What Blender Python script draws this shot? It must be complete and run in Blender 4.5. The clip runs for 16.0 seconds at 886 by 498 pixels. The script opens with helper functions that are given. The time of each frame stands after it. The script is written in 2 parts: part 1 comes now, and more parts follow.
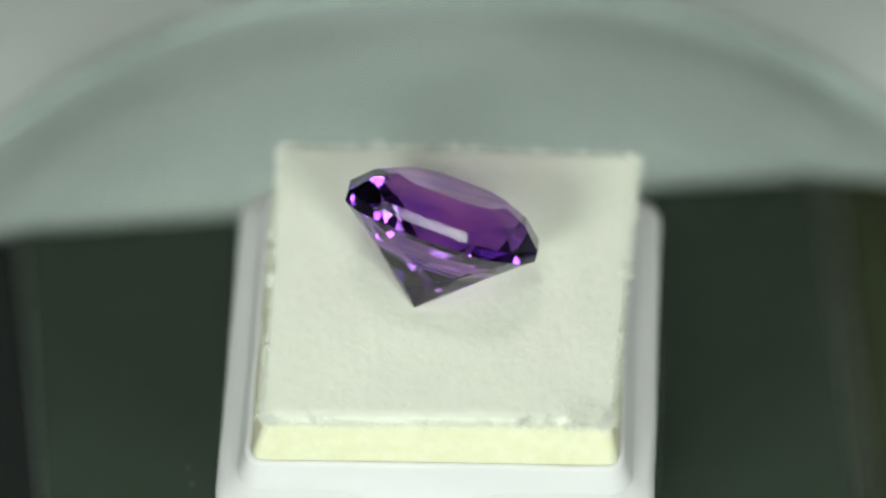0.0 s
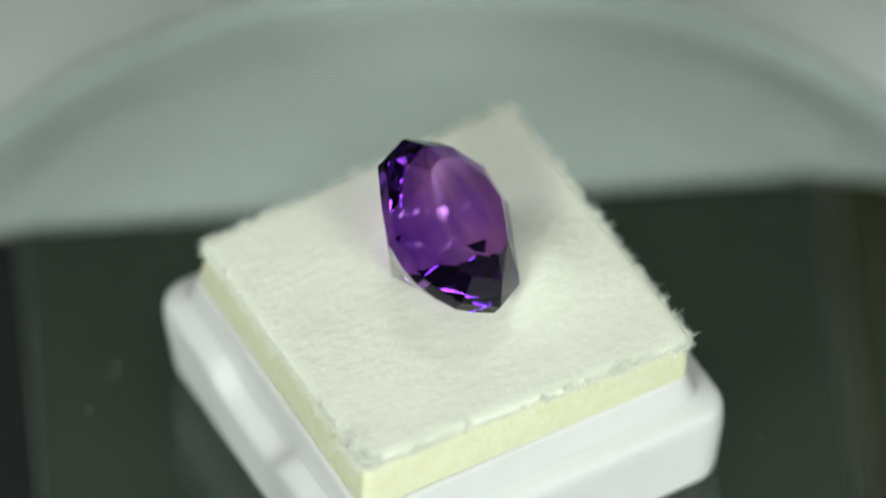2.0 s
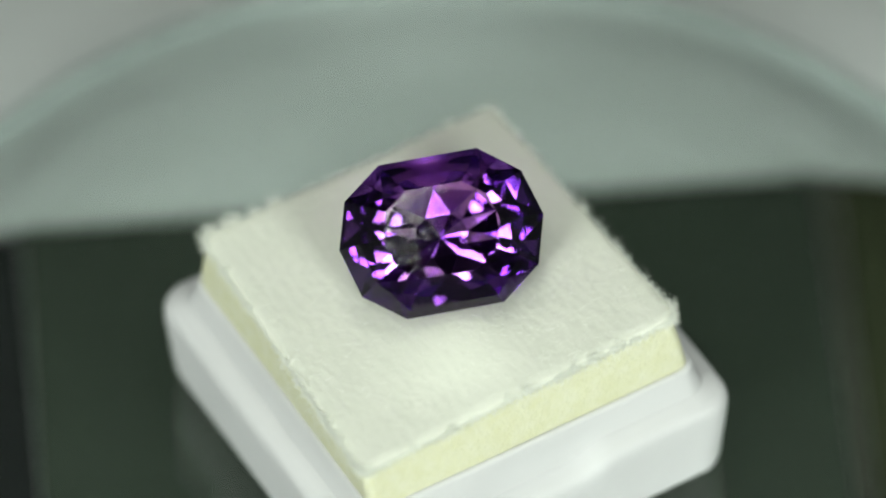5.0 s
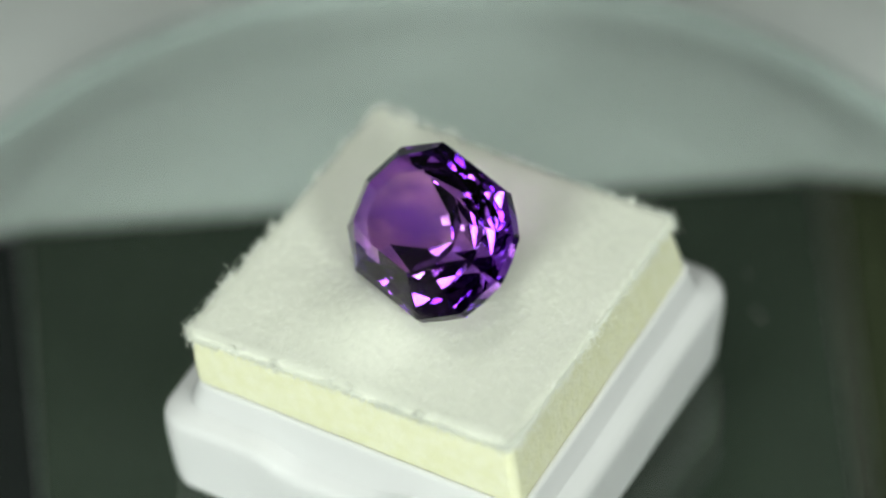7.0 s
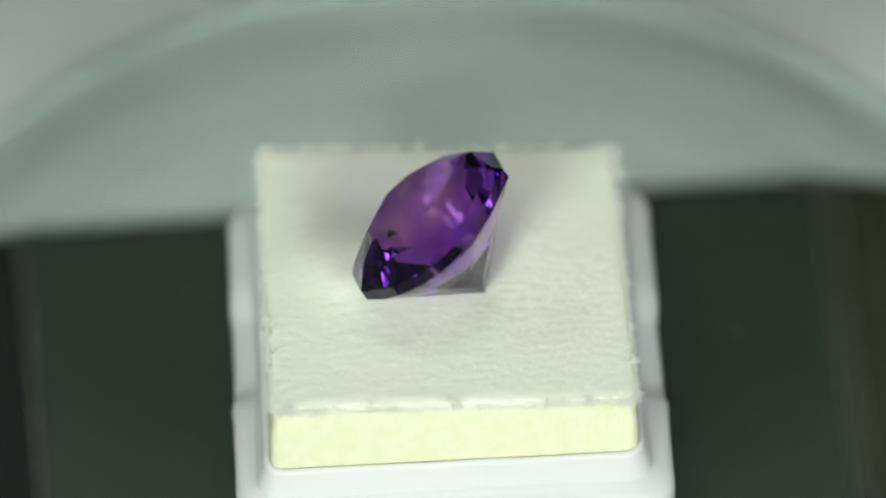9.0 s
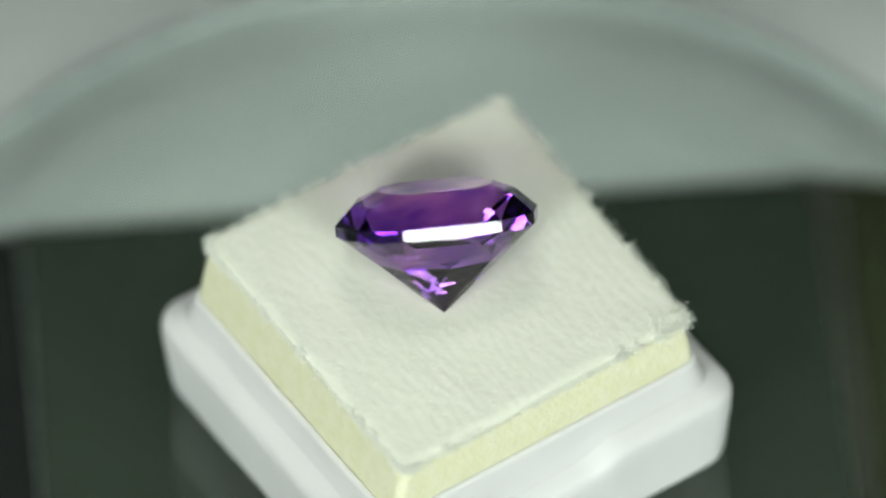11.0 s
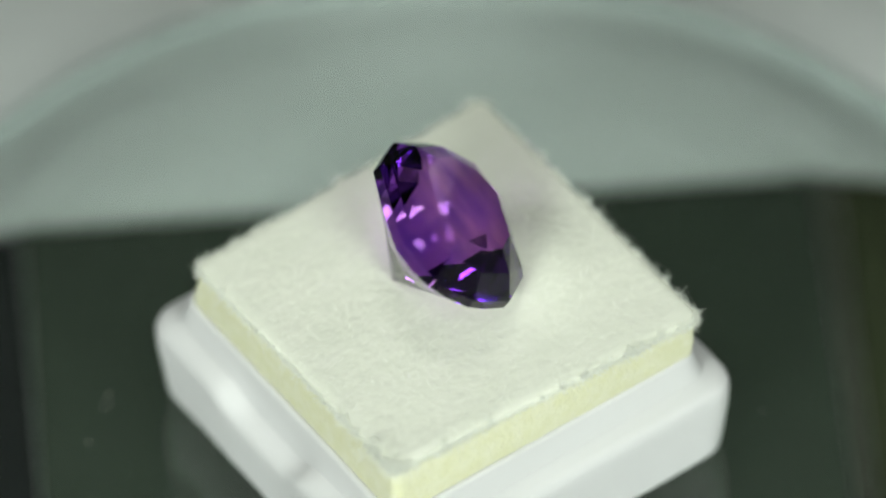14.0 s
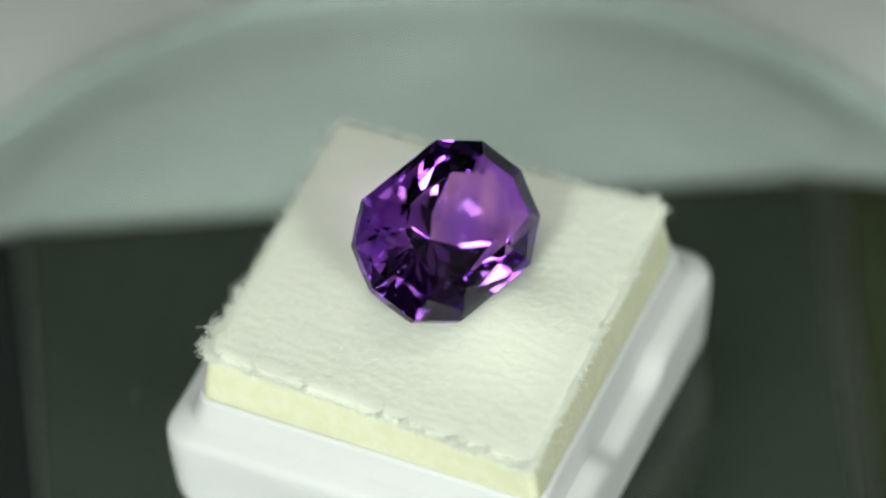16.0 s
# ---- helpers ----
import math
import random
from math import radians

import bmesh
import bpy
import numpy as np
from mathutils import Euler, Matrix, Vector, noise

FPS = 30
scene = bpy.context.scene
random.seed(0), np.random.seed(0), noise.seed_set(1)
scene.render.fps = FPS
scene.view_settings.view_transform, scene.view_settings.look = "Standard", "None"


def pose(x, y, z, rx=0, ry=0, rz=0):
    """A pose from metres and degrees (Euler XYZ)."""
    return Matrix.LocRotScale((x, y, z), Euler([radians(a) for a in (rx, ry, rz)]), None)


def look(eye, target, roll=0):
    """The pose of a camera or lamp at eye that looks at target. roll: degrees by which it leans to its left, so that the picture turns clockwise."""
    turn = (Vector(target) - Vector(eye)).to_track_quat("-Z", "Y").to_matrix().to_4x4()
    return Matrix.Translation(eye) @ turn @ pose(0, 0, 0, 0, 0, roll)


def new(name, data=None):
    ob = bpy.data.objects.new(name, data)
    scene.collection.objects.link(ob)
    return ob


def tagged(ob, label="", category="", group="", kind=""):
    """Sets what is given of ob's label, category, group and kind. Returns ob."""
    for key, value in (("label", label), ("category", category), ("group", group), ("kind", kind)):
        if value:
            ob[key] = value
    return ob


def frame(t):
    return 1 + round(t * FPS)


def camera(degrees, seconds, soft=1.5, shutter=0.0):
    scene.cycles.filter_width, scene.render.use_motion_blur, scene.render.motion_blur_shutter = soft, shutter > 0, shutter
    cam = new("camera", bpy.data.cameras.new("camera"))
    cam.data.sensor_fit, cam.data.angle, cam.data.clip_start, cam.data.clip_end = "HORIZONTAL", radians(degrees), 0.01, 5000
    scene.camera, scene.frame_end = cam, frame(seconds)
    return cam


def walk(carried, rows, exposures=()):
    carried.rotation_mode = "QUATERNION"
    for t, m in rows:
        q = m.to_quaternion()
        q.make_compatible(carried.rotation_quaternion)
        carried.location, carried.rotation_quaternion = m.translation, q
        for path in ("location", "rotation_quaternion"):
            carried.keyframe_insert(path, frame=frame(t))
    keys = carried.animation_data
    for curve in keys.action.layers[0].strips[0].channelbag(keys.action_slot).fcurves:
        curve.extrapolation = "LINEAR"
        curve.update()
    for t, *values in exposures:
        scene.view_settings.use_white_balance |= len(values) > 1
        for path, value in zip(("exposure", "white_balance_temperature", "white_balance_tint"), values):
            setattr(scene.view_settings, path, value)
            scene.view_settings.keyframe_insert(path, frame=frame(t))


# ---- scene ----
# A faceted violet gemstone in an open display box, turning on a small clear glass turntable over dark cards inside an
# added, unseen tent.
MM = 0.001
TOP = 14.6                 # height of the felt's corner plane over the platter, mm
SPIN = -29.425             # degrees a second, clockwise from above
LENGTH = 16.0

EYE = (0.0, -0.27125, 0.31003)
AIM = (0.0002, 0.00083, 0.01682)
cam = camera(8.965, LENGTH, soft=2.0)
cam.data.dof.use_dof = True
cam.data.dof.focus_distance = 0.396
cam.data.dof.aperture_fstop = 11.0
walk(cam, [(0.0, look(EYE, AIM, -2.03)), (LENGTH, look(EYE, AIM, -2.03))])

# ---- light ----
world = bpy.data.worlds.new("world")
world.use_nodes = True
world.node_tree.nodes["Background"].inputs["Color"].default_value = (0.6, 0.7, 0.65, 1)
world.node_tree.nodes["Background"].inputs["Strength"].default_value = 0.02
scene.world = world
scene.view_settings.exposure = 0.23


def area(name, eye, target, sx, sy, watts, colour):
    data = bpy.data.lights.new(name, "AREA")
    data.shape, data.size, data.size_y, data.energy, data.color = "RECTANGLE", sx, sy, watts, colour
    ob = new(name, data)
    ob.matrix_world = look(eye, target)
    return ob


# unseen lamps: sides and over follow the stone's flashes, key is added to brighten
AIM_LAMP = (0.0, 0.0, 0.015)
RIGHT_EYE, LEFT_EYE, OVER_EYE = (0.158, -0.339, 0.212), (-0.158, -0.339, 0.216), (-0.006, 0.036, 0.30)
KEY_EYE = (-0.046, -0.198, 0.387)
area("added_key_light", KEY_EYE, AIM_LAMP, 0.09, 0.05, 0.17, (0.91, 1.0, 0.90))
area("right_light", RIGHT_EYE, AIM_LAMP, 0.10, 0.10, 0.77, (0.915, 1.0, 0.92))
area("left_light", LEFT_EYE, AIM_LAMP, 0.10, 0.10, 0.92, (0.915, 1.0, 0.92))
area("over_light", OVER_EYE, AIM_LAMP, 0.056, 0.046, 0.07, (0.95, 1.0, 0.93))


# ---- materials ----
def material(name, colour, rough=0.5, second=None, scale=100.0, detail=4.0, bump=0.0, bump_scale=None, metallic=0.0,
             rough_spread=0.0, ior=1.45, stretch=(1, 1, 1), spread=(0.35, 0.65)):
    m = bpy.data.materials.new(name)
    m.use_nodes = True
    nt = m.node_tree
    p = nt.nodes["Principled BSDF"]
    p.inputs["Base Color"].default_value = (*colour, 1)
    p.inputs["Roughness"].default_value = rough
    p.inputs["Metallic"].default_value = metallic
    p.inputs["IOR"].default_value = ior
    co = nt.nodes.new("ShaderNodeTexCoord")
    mp = nt.nodes.new("ShaderNodeMapping")
    mp.inputs["Scale"].default_value = stretch
    nt.links.new(co.outputs["Object"], mp.inputs["Vector"])

    def noisy(s, d):
        n = nt.nodes.new("ShaderNodeTexNoise")
        n.inputs["Scale"].default_value, n.inputs["Detail"].default_value = s, d
        nt.links.new(mp.outputs["Vector"], n.inputs["Vector"])
        return n
    if second:
        n = noisy(scale, detail)
        ramp = nt.nodes.new("ShaderNodeValToRGB")
        ramp.color_ramp.elements[0].position, ramp.color_ramp.elements[1].position = spread
        ramp.color_ramp.elements[0].color, ramp.color_ramp.elements[1].color = (*colour, 1), (*second, 1)
        nt.links.new(n.outputs["Fac"], ramp.inputs["Fac"])
        nt.links.new(ramp.outputs["Color"], p.inputs["Base Color"])
    if rough_spread:
        n = noisy(scale * 1.7, 5)
        mr = nt.nodes.new("ShaderNodeMapRange")
        mr.inputs["To Min"].default_value, mr.inputs["To Max"].default_value = max(0.0, rough - rough_spread), rough + rough_spread
        nt.links.new(n.outputs["Fac"], mr.inputs["Value"])
        nt.links.new(mr.outputs["Result"], p.inputs["Roughness"])
    if bump:
        n = noisy(bump_scale or scale * 3, 6)
        b = nt.nodes.new("ShaderNodeBump")
        b.inputs["Strength"].default_value, b.inputs["Distance"].default_value = 1.0, bump
        nt.links.new(n.outputs["Fac"], b.inputs["Height"])
        nt.links.new(b.outputs["Normal"], p.inputs["Normal"])
    return m, p


PLASTIC, p = material("white_plastic", (0.745, 0.74, 0.75), 0.55, (0.705, 0.70, 0.71), 90, bump=0.00002, bump_scale=500, rough_spread=0.08)
p.inputs["Specular IOR Level"].default_value = 0.35
p.inputs["Subsurface Weight"].default_value = 0.25
p.inputs["Subsurface Radius"].default_value = (1, 1, 1)
p.inputs["Subsurface Scale"].default_value = 0.001
FELT, p = material("white_felt", (0.88, 0.885, 0.785), 0.95, (0.85, 0.86, 0.755), 420, bump=0.00004, bump_scale=1700, stretch=(1, 0.5, 1))
p.inputs["Sheen Weight"].default_value = 0.15
FIBRE, p = material("felt_fibre", (0.90, 0.91, 0.84), 0.9)
FOAM, p = material("cream_foam", (0.78, 0.775, 0.53), 0.9, (0.82, 0.815, 0.61), 900, bump=0.00009, bump_scale=2600)
p.inputs["Subsurface Weight"].default_value = 0.4
p.inputs["Subsurface Radius"].default_value = (1, 1, 0.8)
p.inputs["Subsurface Scale"].default_value = 0.0006
GLASS, p = material("clear_glass", (0.645, 0.70, 0.675), 0.0, ior=1.5)
p.inputs["Transmission Weight"].default_value = 1.0
RIM, p = material("ground_glass", (0.40, 0.455, 0.44), 0.6, (0.35, 0.405, 0.39), 300)
p.inputs["Transmission Weight"].default_value = 0.4
BASE, p = material("dark_plastic", (0.03, 0.033, 0.03), 0.45, (0.04, 0.043, 0.04), 80)
TABLE, p = material("white_tabletop", (0.68, 0.705, 0.695), 0.55, (0.64, 0.665, 0.655), 25, bump=0.00003, bump_scale=900)
GREYCLOTH, p = material("grey_screen_cloth", (0.20, 0.21, 0.20), 0.9, (0.17, 0.18, 0.17), 12, bump=0.0001, bump_scale=900)
DARK, p = material("dark_cloth", (0.02, 0.02, 0.02), 0.95, (0.03, 0.03, 0.028), 20)
CARD, p = material("dark_green_card", (0.026, 0.037, 0.024), 0.8, (0.032, 0.043, 0.030), 45, bump=0.00005, bump_scale=700)
BLACKCARD, p = material("black_card", (0.005, 0.006, 0.006), 0.8, (0.007, 0.009, 0.009), 45)
OLIVE, p = material("olive_card", (0.027, 0.033, 0.010), 0.8, (0.034, 0.040, 0.015), 45)
GREYSTRIP, p = material("grey_strip", (0.042, 0.043, 0.030), 0.7, (0.048, 0.050, 0.036), 60)
DUST, p = material("dust", (0.32, 0.34, 0.30), 0.9)
LENS, p = material("lamp_diffuser", (0.9, 0.9, 0.88), 0.5)
p.inputs["Emission Color"].default_value = (1, 0.99, 0.94, 1)
p.inputs["Emission Strength"].default_value = 1.0

GEM = bpy.data.materials.new("violet_crystal")
GEM.use_nodes = True
nt = GEM.node_tree
nt.nodes.remove(nt.nodes["Principled BSDF"])
# light that passes in or out takes one tint, light that is turned back wholly inside the stone a deeper one
crystal, gloss, both = nt.nodes.new("ShaderNodeBsdfRefraction"), nt.nodes.new("ShaderNodeBsdfGlossy"), nt.nodes.new("ShaderNodeMixShader")
sheen, deep = nt.nodes.new("ShaderNodeFresnel"), nt.nodes.new("ShaderNodeValToRGB")
crystal.inputs["Roughness"].default_value, crystal.inputs["IOR"].default_value = 0.0, 1.55
gloss.inputs["Roughness"].default_value, sheen.inputs["IOR"].default_value = 0.0, 1.55
deep.color_ramp.elements[0].position, deep.color_ramp.elements[1].position = 0.90, 0.99
deep.color_ramp.elements[0].color, deep.color_ramp.elements[1].color = (1, 1, 1, 1), (0.61, 0.45, 0.80, 1)
nt.links.new(sheen.outputs["Fac"], deep.inputs["Fac"])
nt.links.new(sheen.outputs["Fac"], both.inputs["Fac"])
nt.links.new(deep.outputs["Color"], gloss.inputs["Color"])
nt.links.new(crystal.outputs["BSDF"], both.inputs[1])
nt.links.new(gloss.outputs["BSDF"], both.inputs[2])
nt.links.new(both.outputs["Shader"], nt.nodes["Material Output"].inputs["Surface"])
# tint along the axis: a deep band above the girdle, paler towards the table and below
co = nt.nodes.new("ShaderNodeTexCoord")
axis = nt.nodes.new("ShaderNodeVectorMath")
axis.operation = "DOT_PRODUCT"
axis.inputs[1].default_value = (330.49, 517.95, 788.99)
nt.links.new(co.outputs["Object"], axis.inputs[0])
mp = nt.nodes.new("ShaderNodeMapping")
mp.inputs["Rotation"].default_value = (0.5, 0.3, 0.9)
mp.inputs["Scale"].default_value = (90, 210, 90)
n = nt.nodes.new("ShaderNodeTexNoise")
n.inputs["Scale"].default_value, n.inputs["Detail"].default_value = 1.0, 2.0
nt.links.new(co.outputs["Object"], mp.inputs["Vector"])
nt.links.new(mp.outputs["Vector"], n.inputs["Vector"])
mr = nt.nodes.new("ShaderNodeMapRange")      # along the axis in mm: culet near 9.6, girdle near 16.2
mr.inputs["From Min"].default_value, mr.inputs["From Max"].default_value = 9.6, 18.9
nt.links.new(axis.outputs["Value"], mr.inputs["Value"])
mix = nt.nodes.new("ShaderNodeMath")
mix.operation = "MULTIPLY_ADD"
mix.inputs[1].default_value, mix.inputs[2].default_value = 0.16, -0.08
nt.links.new(n.outputs["Fac"], mix.inputs[0])
total = nt.nodes.new("ShaderNodeMath")
total.operation = "ADD"
nt.links.new(mix.outputs["Value"], total.inputs[0])
nt.links.new(mr.outputs["Result"], total.inputs[1])
# the pale tints paint in the brightness of the window onto the felt
ramp = nt.nodes.new("ShaderNodeValToRGB")
ramp.color_ramp.elements[0].position, ramp.color_ramp.elements[1].position = 0.0, 1.0
ramp.color_ramp.elements[0].color, ramp.color_ramp.elements[1].color = (0.74, 0.60, 0.80, 1), (0.94, 0.73, 0.92, 1)
for at_, tint in ((0.35, (0.82, 0.65, 0.89)), (0.60, (0.86, 0.70, 0.93)), (0.66, (0.60, 0.33, 0.80)), (0.86, (0.64, 0.38, 0.83)), (0.96, (0.93, 0.71, 0.91))):
    ramp.color_ramp.elements.new(at_).color = (*tint, 1)
nt.links.new(total.outputs["Value"], ramp.inputs["Fac"])
cloud, shade_, tinted = nt.nodes.new("ShaderNodeTexNoise"), nt.nodes.new("ShaderNodeValToRGB"), nt.nodes.new("ShaderNodeVectorMath")
cloud.inputs["Scale"].default_value, cloud.inputs["Detail"].default_value = 2.1, 3.0
shade_.color_ramp.elements[0].position, shade_.color_ramp.elements[1].position = 0.42, 0.58
shade_.color_ramp.elements[0].color, shade_.color_ramp.elements[1].color = (0.78, 0.72, 0.96, 1), (1.06, 1.05, 1.0, 1)
tinted.operation = "MULTIPLY"
nt.links.new(mp.outputs["Vector"], cloud.inputs["Vector"])
nt.links.new(cloud.outputs["Fac"], shade_.inputs["Fac"])
nt.links.new(ramp.outputs["Color"], tinted.inputs[0])
nt.links.new(shade_.outputs["Color"], tinted.inputs[1])
nt.links.new(tinted.outputs["Vector"], crystal.inputs["Color"])


# ---- building ----
def smooth(ob, on=True):
    for f in ob.data.polygons:
        f.use_smooth = on
    return ob


def mesh(name, verts, faces, mat, shade=False):
    me = bpy.data.meshes.new(name)
    me.from_pydata([tuple(v) for v in verts], [], faces)
    me.materials.append(mat)
    me.validate()
    ob = new(name, me)
    return smooth(ob, shade)


def part(name, verts, faces, mat, parent, label="", shade=False, kind=""):
    ob = mesh(name, verts, faces, mat, shade)
    ob.parent = parent
    return tagged(ob, label, kind=kind)


def block(x0, x1, y0, y1, z0, z1, bevel=0.0):
    """Vertices and faces of a box with chamfered edges."""
    bm = bmesh.new()
    bmesh.ops.create_cube(bm, size=1)
    for v in bm.verts:
        v.co = Vector(((x0 + x1) / 2 + v.co.x * (x1 - x0), (y0 + y1) / 2 + v.co.y * (y1 - y0), (z0 + z1) / 2 + v.co.z * (z1 - z0)))
    if bevel:
        bmesh.ops.bevel(bm, geom=bm.edges[:], offset=bevel, segments=2, affect="EDGES")
    bm.verts.ensure_lookup_table()
    out = [v.co.copy() for v in bm.verts], [[v.index for v in f.verts] for f in bm.faces]
    bm.free()
    return out


def lathe(profile, steps):
    """A turned body from (radius, height) pairs, closed at both ends."""
    verts, faces = [], []
    for r, z in profile:
        verts += [(r * math.cos(2 * math.pi * i / steps), r * math.sin(2 * math.pi * i / steps), z) for i in range(steps)]
    for k in range(len(profile) - 1):
        for i in range(steps):
            j = (i + 1) % steps
            faces.append((k * steps + i, k * steps + j, (k + 1) * steps + j, (k + 1) * steps + i))
    faces.append(tuple(reversed(range(steps))))
    faces.append(tuple(range((len(profile) - 1) * steps, len(profile) * steps)))
    return verts, faces


def rounded_square(half, radius, side=28, corner=8):
    """Points round a square with rounded corners, anticlockwise."""
    pts = []
    h = half - radius
    for k, (cx, cy) in enumerate(((h, -h), (h, h), (-h, h), (-h, -h))):
        a0 = -math.pi / 2 + k * math.pi / 2
        arc = [(cx + radius * math.cos(a0 + math.pi / 2 * i / corner), cy + radius * math.sin(a0 + math.pi / 2 * i / corner)) for i in range(corner + 1)]
        pts += arc
        nx, ny = ((h, h), (-h, h), (-h, -h), (h, -h))[k]
        a1 = a0 + math.pi / 2
        end = (nx + radius * math.cos(a1), ny + radius * math.sin(a1))
        pts += [(arc[-1][0] + (end[0] - arc[-1][0]) * i / side, arc[-1][1] + (end[1] - arc[-1][1]) * i / side) for i in range(1, side)]
    return pts


# ---- the unseen tent, added to shape light and reflections ----
def wall(name, box, mat, label):
    v, f = block(*box)
    return tagged(mesh(name, v, f, mat), label, "wall", kind="structure")


v, f = block(-0.45, 0.45, -0.75, 0.30, -0.040, -0.016)
tagged(mesh("ground", v, f, TABLE), "matt pale grey white tabletop", "tabletop", kind="structure")
# unseen dark cloth, added to keep the pale tabletop out of the stone
v, f = block(-0.298, 0.298, -0.695, -0.130, -0.016, -0.0145)
tagged(mesh("added_floor_cloth", v, f, DARK), "dark cloth added over the tabletop's unseen front", "cloth", kind="structure")
# added back screen, dark so that the glass platter mirrors little
wall("added_wall_north", (-0.31, 0.31, 0.27, 0.276, -0.016, 0.45), DARK, "dark cloth screen added behind, out of view")
wall("added_wall_east", (0.30, 0.306, -0.70, 0.27, -0.016, 0.45), GREYCLOTH, "grey cloth screen added at the side, out of view")
wall("added_wall_west", (-0.306, -0.30, -0.70, 0.27, -0.016, 0.45), GREYCLOTH, "grey cloth screen added at the side, out of view")
wall("added_wall_south", (-0.31, 0.31, -0.706, -0.70, -0.016, 0.45), DARK, "dark cloth screen added in front, out of view")
# added top, dark to keep black facets in the stone
v, f = block(-0.31, 0.31, -0.706, 0.276, 0.45, 0.456)
tagged(mesh("ceiling", v, f, DARK), "dark cloth top added overhead, out of view", "ceiling", kind="structure")


def card(outline, mat, label):
    """A flat card of 1 mm lying on the tabletop, given by its outline (x, y), anticlockwise, with a slightly broken edge."""
    n = len(outline)
    mid = Vector((sum(x for x, y in outline) / n, sum(y for x, y in outline) / n))
    verts = []
    for z, inset in ((-0.016, 0.0), (-0.0152, 0.0), (-0.0150, 0.0002)):
        for x, y in outline:
            way = (mid - Vector((x, y))).normalized() * inset
            verts.append((x + way.x, y + way.y, z))
    faces = [tuple(reversed(range(n))), tuple(range(2 * n, 3 * n))]
    faces += [(k * n + i, k * n + (i + 1) % n, (k + 1) * n + (i + 1) % n, (k + 1) * n + i) for k in range(2) for i in range(n)]
    return tagged(mesh("card", verts, faces, mat), label, "card", group="cards under the turntable")


card([(-0.0328, 0.0324), (-0.0205, -0.1200), (0.0330, -0.1200), (0.0296, 0.0352)], CARD,
     "dark green-grey card lying on a pale tabletop")
card([(-0.1100, 0.0072), (-0.1100, -0.1200), (-0.0207, -0.1200), (-0.0330, 0.0322)], BLACKCARD,
     "black card lying beside a green-grey one")
card([(0.0298, 0.0352), (0.0332, -0.1200), (0.0346, -0.1200), (0.0314, 0.0348)], GREYSTRIP,
     "narrow brownish grey card strip between two cards")
card([(0.0316, 0.0348), (0.0348, -0.1200), (0.1100, -0.1200), (0.1100, 0.0216)], OLIVE,
     "dark olive card lying on a pale tabletop")


def lamp_panel(eye, target, sx, sy, label):
    """An added, unseen body for a flat lamp: a shallow housing with a raised rim behind the light."""
    root = tagged(new("lamp_panel"), label, "lamp")
    root.matrix_world = look(eye, target)
    v, f = block(-sx / 2 - 0.008, sx / 2 + 0.008, -sy / 2 - 0.008, sy / 2 + 0.008, 0.003, 0.016, 0.002)
    part("housing", v, f, BASE, root)
    v, f = block(-sx / 2, sx / 2, -sy / 2, sy / 2, 0.001, 0.0028)
    part("diffuser", v, f, LENS, root, "glowing white diffuser")
    return root


def post(lamp, x, y, z0, z1, half=0.004):
    """An upright post added to hold a lamp, given in the room's metres."""
    v, f = block(x - half, x + half, y - half, y + half, z0, z1, 0.001)
    m = lamp.matrix_world.inverted()
    return part("post", [m @ Vector(q) for q in v], f, BASE, lamp)


lamp = lamp_panel(RIGHT_EYE, AIM_LAMP, 0.10, 0.10, "square black lamp panel on a slim post, added out of view")
post(lamp, 0.163, -0.350, -0.016, 0.218)
lamp = lamp_panel(LEFT_EYE, AIM_LAMP, 0.10, 0.10, "square black lamp panel on a slim post, added out of view")
post(lamp, -0.163, -0.350, -0.016, 0.222)
lamp = lamp_panel(KEY_EYE, AIM_LAMP, 0.09, 0.05, "oblong black lamp panel added overhead, out of view")
post(lamp, -0.048, -0.206, 0.400, 0.45)
lamp = lamp_panel(OVER_EYE, AIM_LAMP, 0.056, 0.046, "small black lamp body added overhead, out of view")
post(lamp, -0.006, 0.037, 0.313, 0.45)


# ---- turntable ----
turntable = tagged(new("turntable"), "small turntable with a clear greenish glass platter", "turntable")
v, f = lathe([(0.0125, -0.016), (0.0130, -0.0155), (0.0130, -0.0150), (0.0105, -0.0142), (0.0095, -0.0135), (0.0095, -0.0060), (0.0115, -0.0046), (0.0115, -0.0042)], 96)
part("base", v, f, BASE, turntable, "dark plastic foot and spindle", shade=False)
v, f = lathe([(0.0456, -0.0040), (0.0462, -0.0038), (0.0465, -0.0033), (0.0465, -0.0007), (0.0462, -0.0002), (0.0456, 0.0)], 256)
platter = part("platter", v, f, GLASS, turntable, "clear greenish glass disc with a ground rim", shade=True)
platter.visible_shadow = False
side = platter.data.polygons[:-2]
grind = part("ground_rim", [w.co.copy() for w in platter.data.vertices], [tuple(q.vertices) for q in side], RIM, platter, "pale ground glass edge", shade=True)
bm = bmesh.new()
bm.from_mesh(platter.data)
bm.faces.ensure_lookup_table()
bmesh.ops.delete(bm, geom=bm.faces[:-2], context="FACES_ONLY")
bm.to_mesh(platter.data)
bm.free()
for cap in (platter.data.polygons[-1], platter.data.polygons[-2]):
    cap.use_smooth = False

# loose specks and lint on the platter
verts, faces = [], []
rng = random.Random(5)
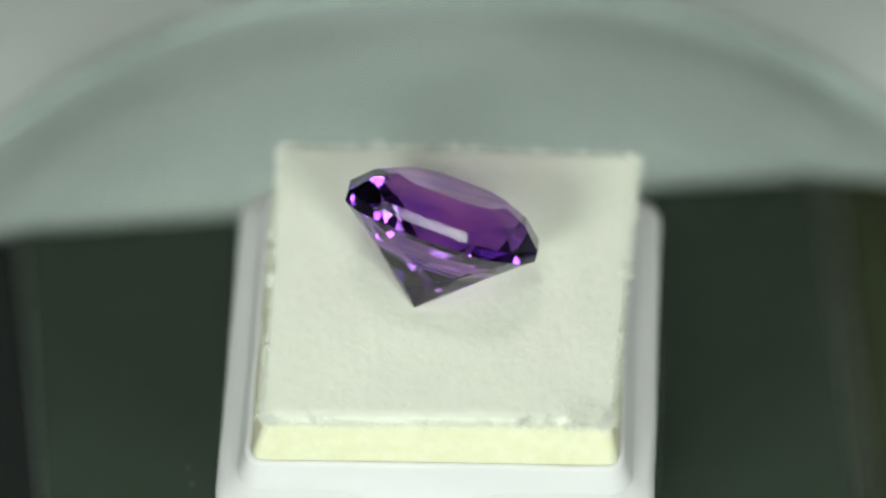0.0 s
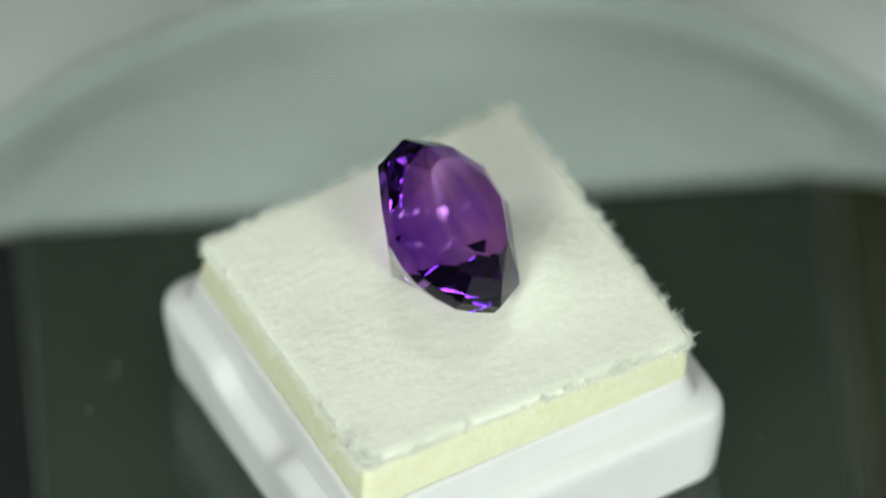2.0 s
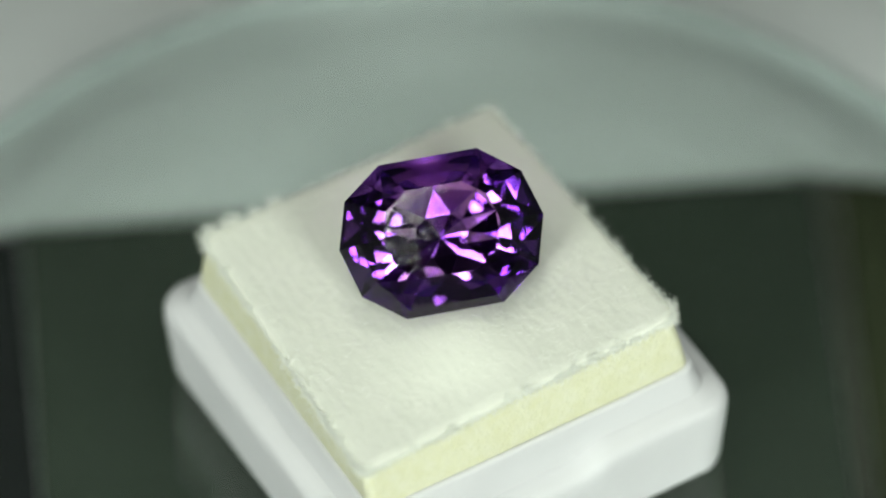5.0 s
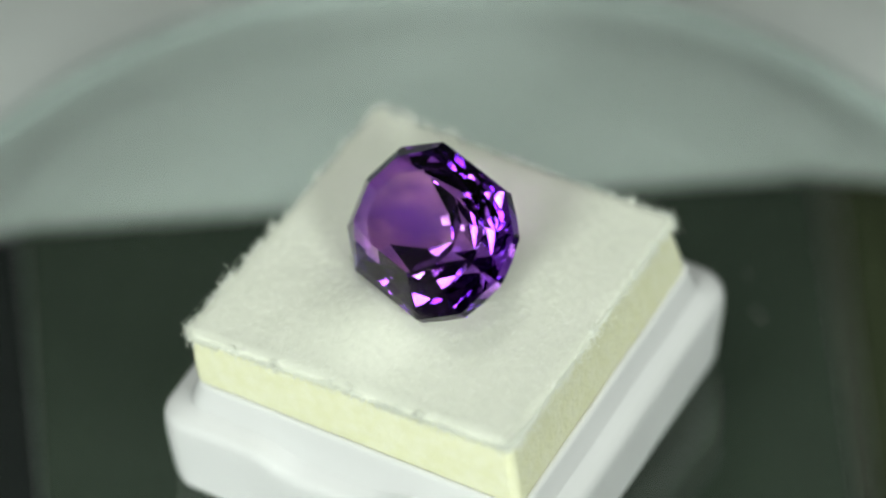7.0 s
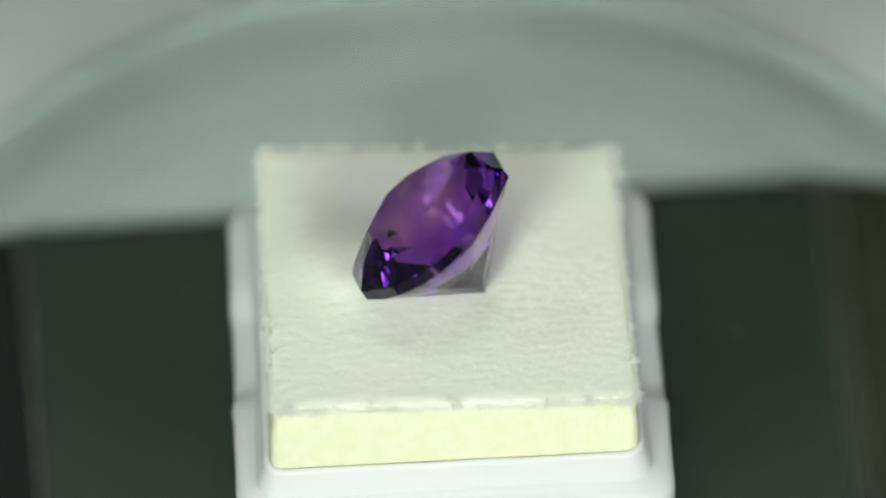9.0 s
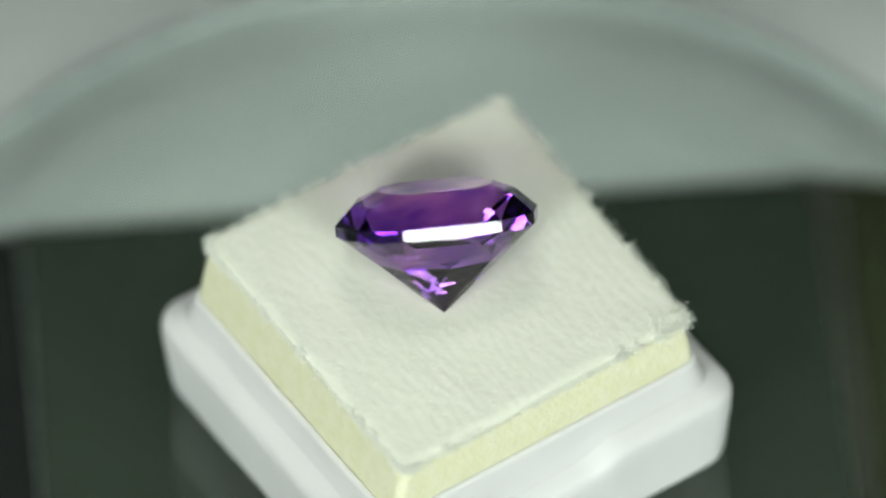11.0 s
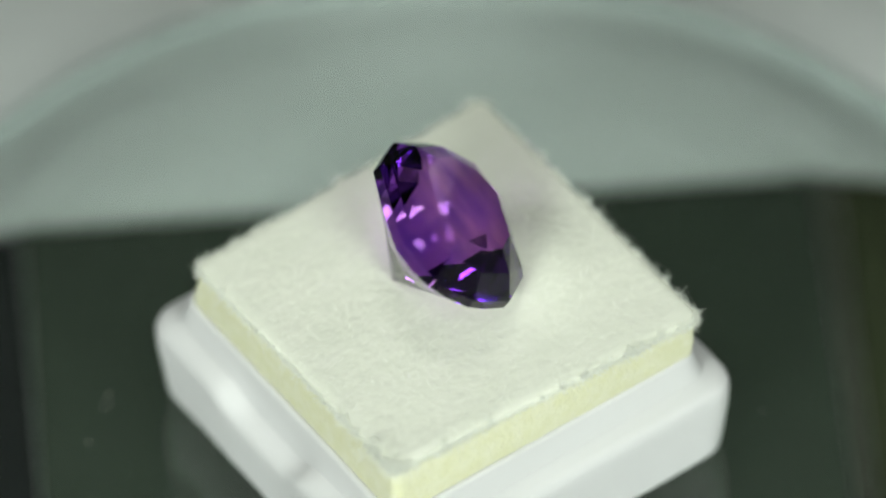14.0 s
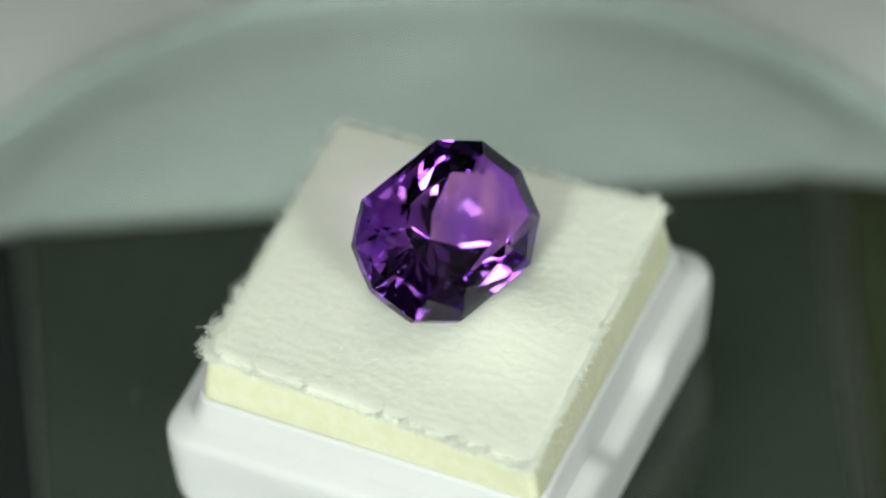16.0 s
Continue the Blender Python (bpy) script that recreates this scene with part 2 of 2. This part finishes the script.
SPECKS = [(0.0249, 224.8, 0.15),
          (0.0261, 235.2, 0.12),
          (0.0183, 232.9, 0.09),
          (0.0170, 239.4, 0.12),
          (0.0192, 192.8, 0.08),
          (0.0308, 15.5, 0.09),
          (0.0228, 284.6, 0.10),
          (0.0251, 227.9, 0.09),
          (0.0230, 50.2, 0.09),
          (0.0246, 227.0, 0.11),
          (0.0229, 282.6, 0.11),
          (0.0252, 225.6, 0.08),
          (0.0194, 197.6, 0.10),
          (0.0228, 284.4, 0.07)]
SPECKS += [(rng.uniform(0.0235, 0.043), rng.uniform(0, 360), rng.uniform(0.03, 0.06)) for k in range(40)]
for r, a, s in SPECKS:
    a, s = radians(a), s * MM
    c = Vector((r * math.cos(a), r * math.sin(a), 0))
    b = len(verts)
    for q in range(5):
        t = 2 * math.pi * q / 5 + rng.uniform(-0.3, 0.3)
        verts.append(c + Vector((math.cos(t) * s * rng.uniform(0.6, 1.4), math.sin(t) * s * rng.uniform(0.4, 1.0), 0.00001)))
    verts.append(c + Vector((0, 0, s * 0.7)))
    faces += [(b + q, b + (q + 1) % 5, b + 5) for q in range(5)] + [(b + 4, b + 3, b + 2, b + 1, b)]
dust = tagged(mesh("dust_specks", verts, faces, DUST), "pale dust specks lying on the glass platter", "dust", kind="stuff")

# ---- display box ----
BOX_YAW = radians(-4.0)
BOX_MID = (-0.1, -0.2)


def boxed(x, y, z):
    """From the box's own millimetres to the turntable's metres."""
    c, s = math.cos(BOX_YAW), math.sin(BOX_YAW)
    return ((BOX_MID[0] + c * x - s * y) * MM, (BOX_MID[1] + s * x + c * y) * MM, (z + TOP) * MM)


rings = [(14.2, 2.0, -14.6), (14.75, 2.1, -14.5), (15.0, 2.2, -14.2), (15.12, 2.3, -13.7), (15.2, 2.3, -12.6), (15.3, 2.3, -11.2),
         (15.4, 2.3, -9.8), (15.46, 2.3, -8.6), (15.46, 2.3, -7.9), (15.36, 2.3, -7.45), (15.1, 2.2, -7.15), (14.7, 2.1, -6.98),
         (14.25, 1.9, -6.85), (13.95, 1.8, -6.65), (13.75, 1.7, -6.2), (13.55, 1.6, -5.5), (13.42, 1.5, -4.95), (13.34, 1.45, -4.72),
         (13.2, 1.4, -4.62), (13.0, 1.25, -4.6), (12.85, 1.15, -4.75), (12.75, 1.1, -6.0), (12.6, 1.1, -13.0)]
box = tagged(new("display_box"), "white plastic gem box without its lid on the platter", "box")


def tray_ring(half, radius, z):
    out = []
    for x, y in rounded_square(half, radius):
        # finger scoops: the ledge dips along two opposite sides
        mid = 0.9 if y > 0 else -0.9
        off = abs(x - mid)
        dent = 1 / (1 + math.exp((off - 4.4) / 0.5)) if abs(y) > 12.9 and abs(x) < 11 and half > 13.6 else 0.0
        nub = math.exp(-((off - 5.0) / 0.7) ** 2) if abs(y) > 14 and abs(x) < 11 else 0.0
        low = max(0.0, min(1.0, (z + 13.0) / 5.0)) if z < -5.8 else 0.0
        sy = math.copysign(1, y)
        wob = 0.06 * noise.noise(Vector((x * 0.25, y * 0.25, z * 0.4)))
        out.append(boxed(x + wob, y - sy * dent * low * 0.10 + sy * nub * low * 0.14 + wob, z - dent * low * 1.15))
    return out


def tray_part(name, some, label, caps):
    verts = [v for ring in some for v in tray_ring(*ring)]
    n = len(verts) // len(some)
    faces = [(k * n + i, k * n + (i + 1) % n, (k + 1) * n + (i + 1) % n, (k + 1) * n + i) for k in range(len(some) - 1) for i in range(n)]
    if caps[0]:
        faces.append(tuple(reversed(range(n))))
    if caps[1]:
        faces.append(tuple(range((len(some) - 1) * n, len(some) * n)))
    return part(name, verts, faces, PLASTIC, box, label, shade=True)


tray_part("shell", rings[:14], "white plastic shell with a stepped ledge", (True, False))
tray_part("lip", rings[13:], "thin white plastic lip round the foam", (False, True))

# ---- foam pad ----
# corners of the felt's top and of the foam at the box's lip, mm
FELT_CORNERS = ((-11.15, 13.05, 0.85), (14.50, 11.60, -0.05), (11.40, -13.60, -0.22), (-12.70, -12.20, -0.20))
LIP_CORNERS = [tuple(w / MM for w in boxed(x, y, 0)[:2]) + (-4.8,) for x, y in ((-13.0, 13.0), (13.05, 13.05), (13.05, -13.05), (-13.05, -13.0))]


def blend(c, u, v):
    """The place inside four corners: u from the first to the second, v from the first to the fourth."""
    return [(c[0][i] * (1 - u) + c[1][i] * u) * (1 - v) + (c[3][i] * (1 - u) + c[2][i] * u) * v for i in range(3)]


GEM_FOOT = (0.25, 0.58, 5.50)
CULET = (-1.96, -2.87, 0.25)


def felt_height(x, y):
    """How far the felt's top rises over its corners: swells where the stone leans, sinks under its point."""
    swell = 1.25 * math.exp(-((x - 2.3) ** 2 + (y - 5.6) ** 2) / (2 * 3.0 ** 2))
    sink = -0.12 * math.exp(-((x - CULET[0]) ** 2 + (y - CULET[1]) ** 2) / (2 * 0.9 ** 2))
    return swell + sink


def eased(u, v, r=0.055):
    """Rounds the four corners of the unit square."""
    a, b = abs(2 * u - 1) - (1 - r), abs(2 * v - 1) - (1 - r)
    if a > 0 and b > 0:
        k = max(a, b) / math.hypot(a, b)
        u = 0.5 + math.copysign(0.5 * (1 - r + a * k), u - 0.5)
        v = 0.5 + math.copysign(0.5 * (1 - r + b * k), v - 0.5)
    return u, v


def felt_top(u, v):
    x, y, z = blend(FELT_CORNERS, *eased(u, v))
    edge = min(u, 1 - u, v, 1 - v)
    wave = noise.noise(Vector((v * 3.1, u * 5.0, 0.3)))
    ridge = 0.008 * math.sin((u * 38 + 1.3 * noise.noise(Vector((u * 4, v * 4, 2)))) * 2 * math.pi * 0.8) * (0.5 + 0.5 * noise.noise(Vector((u * 6, v * 3, 7))))
    fine = 0.02 * noise.noise(Vector((x * 1.5, y * 0.8, 0))) + 0.02 * noise.noise(Vector((x * 3.8, y * 2.4, 4)))
    drop = -0.16 * max(0.0, 1 - edge / 0.03) ** 2
    z += felt_height(x, y) + 0.12 * wave * min(1, edge * 6) + ridge + fine + drop
    out = 0.12 * noise.noise(Vector((x * 0.9, y * 0.9, 9))) + 0.10 * noise.noise(Vector((x * 3, y * 3, 5)))
    k = max(0.0, 1 - edge / 0.03)
    return x * (1 + out * k * 0.02), y * (1 + out * k * 0.02), z


pad = tagged(new("foam_pad"), "cream foam pad with fuzzy white felt top in a box", "pad")
N = 150
verts, faces = [], []
grid = [[felt_top(i / N, j / N) for i in range(N + 1)] for j in range(N + 1)]
for row in grid:
    verts += [(x * MM, y * MM, (z + TOP) * MM) for x, y, z in row]
at = lambda i, j: j * (N + 1) + i
for j in range(N):
    faces += [(at(i, j), at(i, j + 1), at(i + 1, j + 1), at(i + 1, j)) for i in range(N)]
rim = [(i, 0) for i in range(N)] + [(N, j) for j in range(N)] + [(N - i, N) for i in range(N)] + [(0, N - j) for j in range(N)]
base = len(verts)
DEEP = 0.5
for i, j in rim:
    x, y, z = grid[j][i]
    ragged = 0.06 * noise.noise(Vector((x * 1.3, y * 1.3, 3)))
    verts.append((x * MM, y * MM, (z - DEEP + ragged + TOP) * MM))
L = len(rim)
for k in range(L):
    a, b = at(*rim[k]), at(*rim[(k + 1) % L])
    faces.append((a, b, base + (k + 1) % L, base + k))
part("felt", verts, faces, FELT, pad, "fuzzy off-white felt", shade=True)

# the foam: four open sides and a flat underside
verts, faces = [], []
LEVELS = 9
for q in range(LEVELS + 1):
    t = q / LEVELS
    for i, j in rim:
        u, v = i / N, j / N
        hz = grid[j][i][2]
        hx, hy, _ = blend(FELT_CORNERS, *eased(u, v))
        lx_, ly_, lz_ = blend(LIP_CORNERS, *eased(u, v))
        x, y, z = hx + (lx_ - hx) * t, hy + (ly_ - hy) * t, hz - 0.55 + (lz_ - 0.8 - hz + 0.55) * t
        cx, cy = x - 0.4, y + 0.5
        d = math.hypot(cx, cy)
        push = -0.12 + 0.02 * noise.noise(Vector((x * 0.7, y * 0.7, z * 0.7))) + 0.012 * noise.noise(Vector((x * 3, y * 3, z * 3))) + 0.16 * math.sin(math.pi * t)
        verts.append(((x + cx / d * push) * MM, (y + cy / d * push) * MM, (z + TOP) * MM))
for q in range(LEVELS):
    for k in range(L):
        faces.append((q * L + k, q * L + (k + 1) % L, (q + 1) * L + (k + 1) % L, (q + 1) * L + k))
faces.append(tuple(reversed(range(LEVELS * L, (LEVELS + 1) * L))))
part("foam", verts, faces, FOAM, pad, "cream yellow foam", shade=True)

# felt fibres: long stray ones at the edges, short lying ones on top
verts, faces = [], []
rng = random.Random(11)


def fibre(start, way, length, curl, thick, segs):
    p, d = Vector(start), Vector(way).normalized()
    b = len(verts)
    for s in range(segs + 1):
        side = d.cross(Vector((rng.uniform(-1, 1), rng.uniform(-1, 1), rng.uniform(-1, 1))) if s == 0 else Vector((0.3, 0.5, 0.8)))
        side = side.normalized() if side.length > 1e-6 else Vector((1, 0, 0))
        up = d.cross(side)
        w = thick * (1 - 0.5 * s / segs)
        for k in range(3):
            verts.append(tuple((p + (side * math.cos(k * 2.094) + up * math.sin(k * 2.094)) * w) * MM))
        p = p + d * (length / segs)
        d = (d + Vector((rng.gauss(0, curl), rng.gauss(0, curl), rng.gauss(0, curl)))).normalized()
    for s in range(segs):
        for k in range(3):
            faces.append((b + 3 * s + k, b + 3 * s + (k + 1) % 3, b + 3 * s + 3 + (k + 1) % 3, b + 3 * s + 3 + k))


tufts = [rng.random() for _ in range(18)] + [0.005, 0.245, 0.255, 0.26, 0.495, 0.505, 0.745, 0.75, 0.755, 0.99]
for _ in range(14000):
    if rng.random() < 0.45:
        s = (rng.choice(tufts) + rng.gauss(0, 0.008)) % 1.0
    else:
        s = rng.random()
    i, j = rim[int(s * L) % L]
    x, y, z = grid[j][i]
    u, v = i / N, j / N
    ox = (1 if u >= 1 else -1 if u <= 0 else 0) * 1.0
    oy = (-1 if v >= 1 else 1 if v <= 0 else 0) * 1.0
    length = abs(rng.gauss(0, 0.42)) + 0.15
    fibre((x - ox * 0.1, y - oy * 0.1, z + TOP - rng.uniform(0, 0.6)), (ox + rng.gauss(0, 0.7), oy + rng.gauss(0, 0.7), rng.gauss(0.0, 0.6)), min(length, 1.3), 0.65, 0.017, 6)
clumps = [(s + rng.gauss(0, 0.004), rng.uniform(0.3, 0.5)) for s in (0.002, 0.248, 0.506, 0.995)]
clumps += [(0.503 + 0.09 * rng.random() ** 1.4, rng.uniform(0.45, 0.95)) for _ in range(9)]
clumps += [(0.752 + 0.08 * rng.random(), rng.uniform(0.2, 0.4)) for _ in range(6)]
clumps += [(0.252 + 0.12 * rng.random(), rng.uniform(0.3, 0.6)) for _ in range(11)]
clumps += [(rng.random(), rng.uniform(0.25, 0.6)) for _ in range(26)]
for s, size in clumps:      # curly clumps standing out at the corners and along the edges
    i, j = rim[int((s % 1.0) * L) % L]
    x, y, z = grid[j][i]
    ox, oy = x - 0.5, y + 0.3
    d = math.hypot(ox, oy)
    for _ in range(int(80 * size)):
        along = rng.gauss(0, 0.35 * size)
        fibre((x - ox / d * 0.15 - oy / d * along, y - oy / d * 0.15 + ox / d * along, z + TOP - rng.uniform(-0.08, 0.25)),
              (ox / d + rng.gauss(0, 0.6), oy / d + rng.gauss(0, 0.6), rng.gauss(0.25, 0.45)), rng.uniform(0.8, 2.3) * size, 0.5, 0.023, 9)
for _ in range(12000):
    u, v = rng.random(), rng.random()
    x, y, z = felt_top(u, v)
    fibre((x, y, z + TOP - 0.02), (rng.gauss(0, 0.5), rng.gauss(0, 1), rng.uniform(0.0, 0.35)), rng.uniform(0.3, 0.8), 0.25, 0.009, 3)
part("fuzz", verts, faces, FIBRE, pad, "loose white felt fibres", kind="stuff")

# ---- gemstone ----
GX, GY, GZ = Vector((-0.89314, 0.44186, 0.08404)), Vector((-0.30510, -0.73245, 0.60863)), Vector((0.33049, 0.51795, 0.78899))
outline = [(3.5, 5.4), (6.3, 3.3), (7.3, 0.0), (6.35, -3.4), (3.5, -5.6), (-3.4, -5.6), (-6.25, -3.5), (-7.25, 0.0), (-6.3, 3.3), (-3.5, 5.4)]
outline = outline[::-1]
pts = []
for k, (scale_, z) in enumerate(((1.0, -0.45), (1.0, 0.30), (0.80, 1.68), (0.57, 2.42))):
    for x, y in outline:
        if k == 2 and abs(y) > 4:      # the long sides carry a narrow strip
            pts.append((x * 0.9116, y * 0.9116, 0.924))
        else:
            pts.append((x * scale_, y * scale_, z))
for i in range(10):
    (x0, y0), (x1, y1) = outline[i], outline[(i + 1) % 10]
    pts.append(((x0 + x1) / 2 * 0.60, (y0 + y1) / 2 * 0.60, -3.05))
pts.append((0, 0, -6.66))
for x, y in outline:               # a ring of small facets close to the point
    pts.append((x * 0.26, y * 0.26, -5.06))
for i in range(10):                # the girdle's lower edge is slightly scalloped
    (x0, y0), (x1, y1) = outline[i], outline[(i + 1) % 10]
    pts.append(((x0 + x1) / 2, (y0 + y1) / 2, -0.62))
faces = []
for k in range(3):
    for i in range(10):
        j = (i + 1) % 10
        a, b, c, d = k * 10 + i, k * 10 + j, k * 10 + 10 + j, k * 10 + 10 + i
        low_a, low_b = abs(outline[i][1]) > 4, abs(outline[j][1]) > 4
        if k == 2 and low_a != low_b:      # beside the strips the upper facet breaks in two
            faces += [(a, b, c), (a, c, d)] if low_b else [(a, b, d), (b, c, d)]
        elif k == 0:
            faces.append((a, 61 + i, b, c, d))
        else:
            faces.append((a, b, c, d))
faces.append(tuple(range(30, 40)))
for i in range(10):
    j = (i + 1) % 10
    faces += [(61 + i, i, 40 + i), (j, 61 + i, 40 + i), (j, 40 + i, 40 + j)]
    faces += [(40 + j, 40 + i, 51 + j), (40 + i, 51 + i, 51 + j), (51 + j, 51 + i, 50)]
verts = []
for x, y, z in pts:
    w = Vector(GEM_FOOT) + GX * x + GY * y + GZ * z
    verts.append((w.x * MM, w.y * MM, (w.z + TOP) * MM))
gem = tagged(new("gemstone"), "faceted violet oval gemstone leaning on white felt", "gemstone")
heart = sum((Vector(q) for q in verts), Vector()) / len(verts)


def facets(name, some, label):
    """One zone of the stone: its flat facets, all facing outwards."""
    used = sorted({q for f in some for q in f})
    spot = {q: k for k, q in enumerate(used)}
    turned = []
    for f in some:
        a, b, c = (Vector(verts[q]) for q in f[:3])
        turned.append(tuple(spot[q] for q in (f if (b - a).cross(c - a).dot(a - heart) > 0 else f[::-1])))
    return part(name, [verts[q] for q in used], turned, GEM, gem, label)


zone = lambda test: [f for f in faces if test(f)]
facets("girdle", zone(lambda f: sum(q < 20 for q in f) == 4), "faceted upright band round the stone")
facets("crown", zone(lambda f: 20 <= max(f) < 40 and len(f) < 10), "sloping upper facets")
facets("table", zone(lambda f: len(f) == 10), "large flat top facet")
facets("pavilion", zone(lambda f: any(40 <= q <= 60 for q in f)), "pointed lower facets, paler than the top")


def motions():
    rows = [(0.5 * k, pose(0, 0, 0, 0, 0, SPIN * 0.5 * k)) for k in range(int(LENGTH * 2) + 1)]
    for thing in (platter, dust, box, pad, gem):
        walk(thing, rows)


motions()
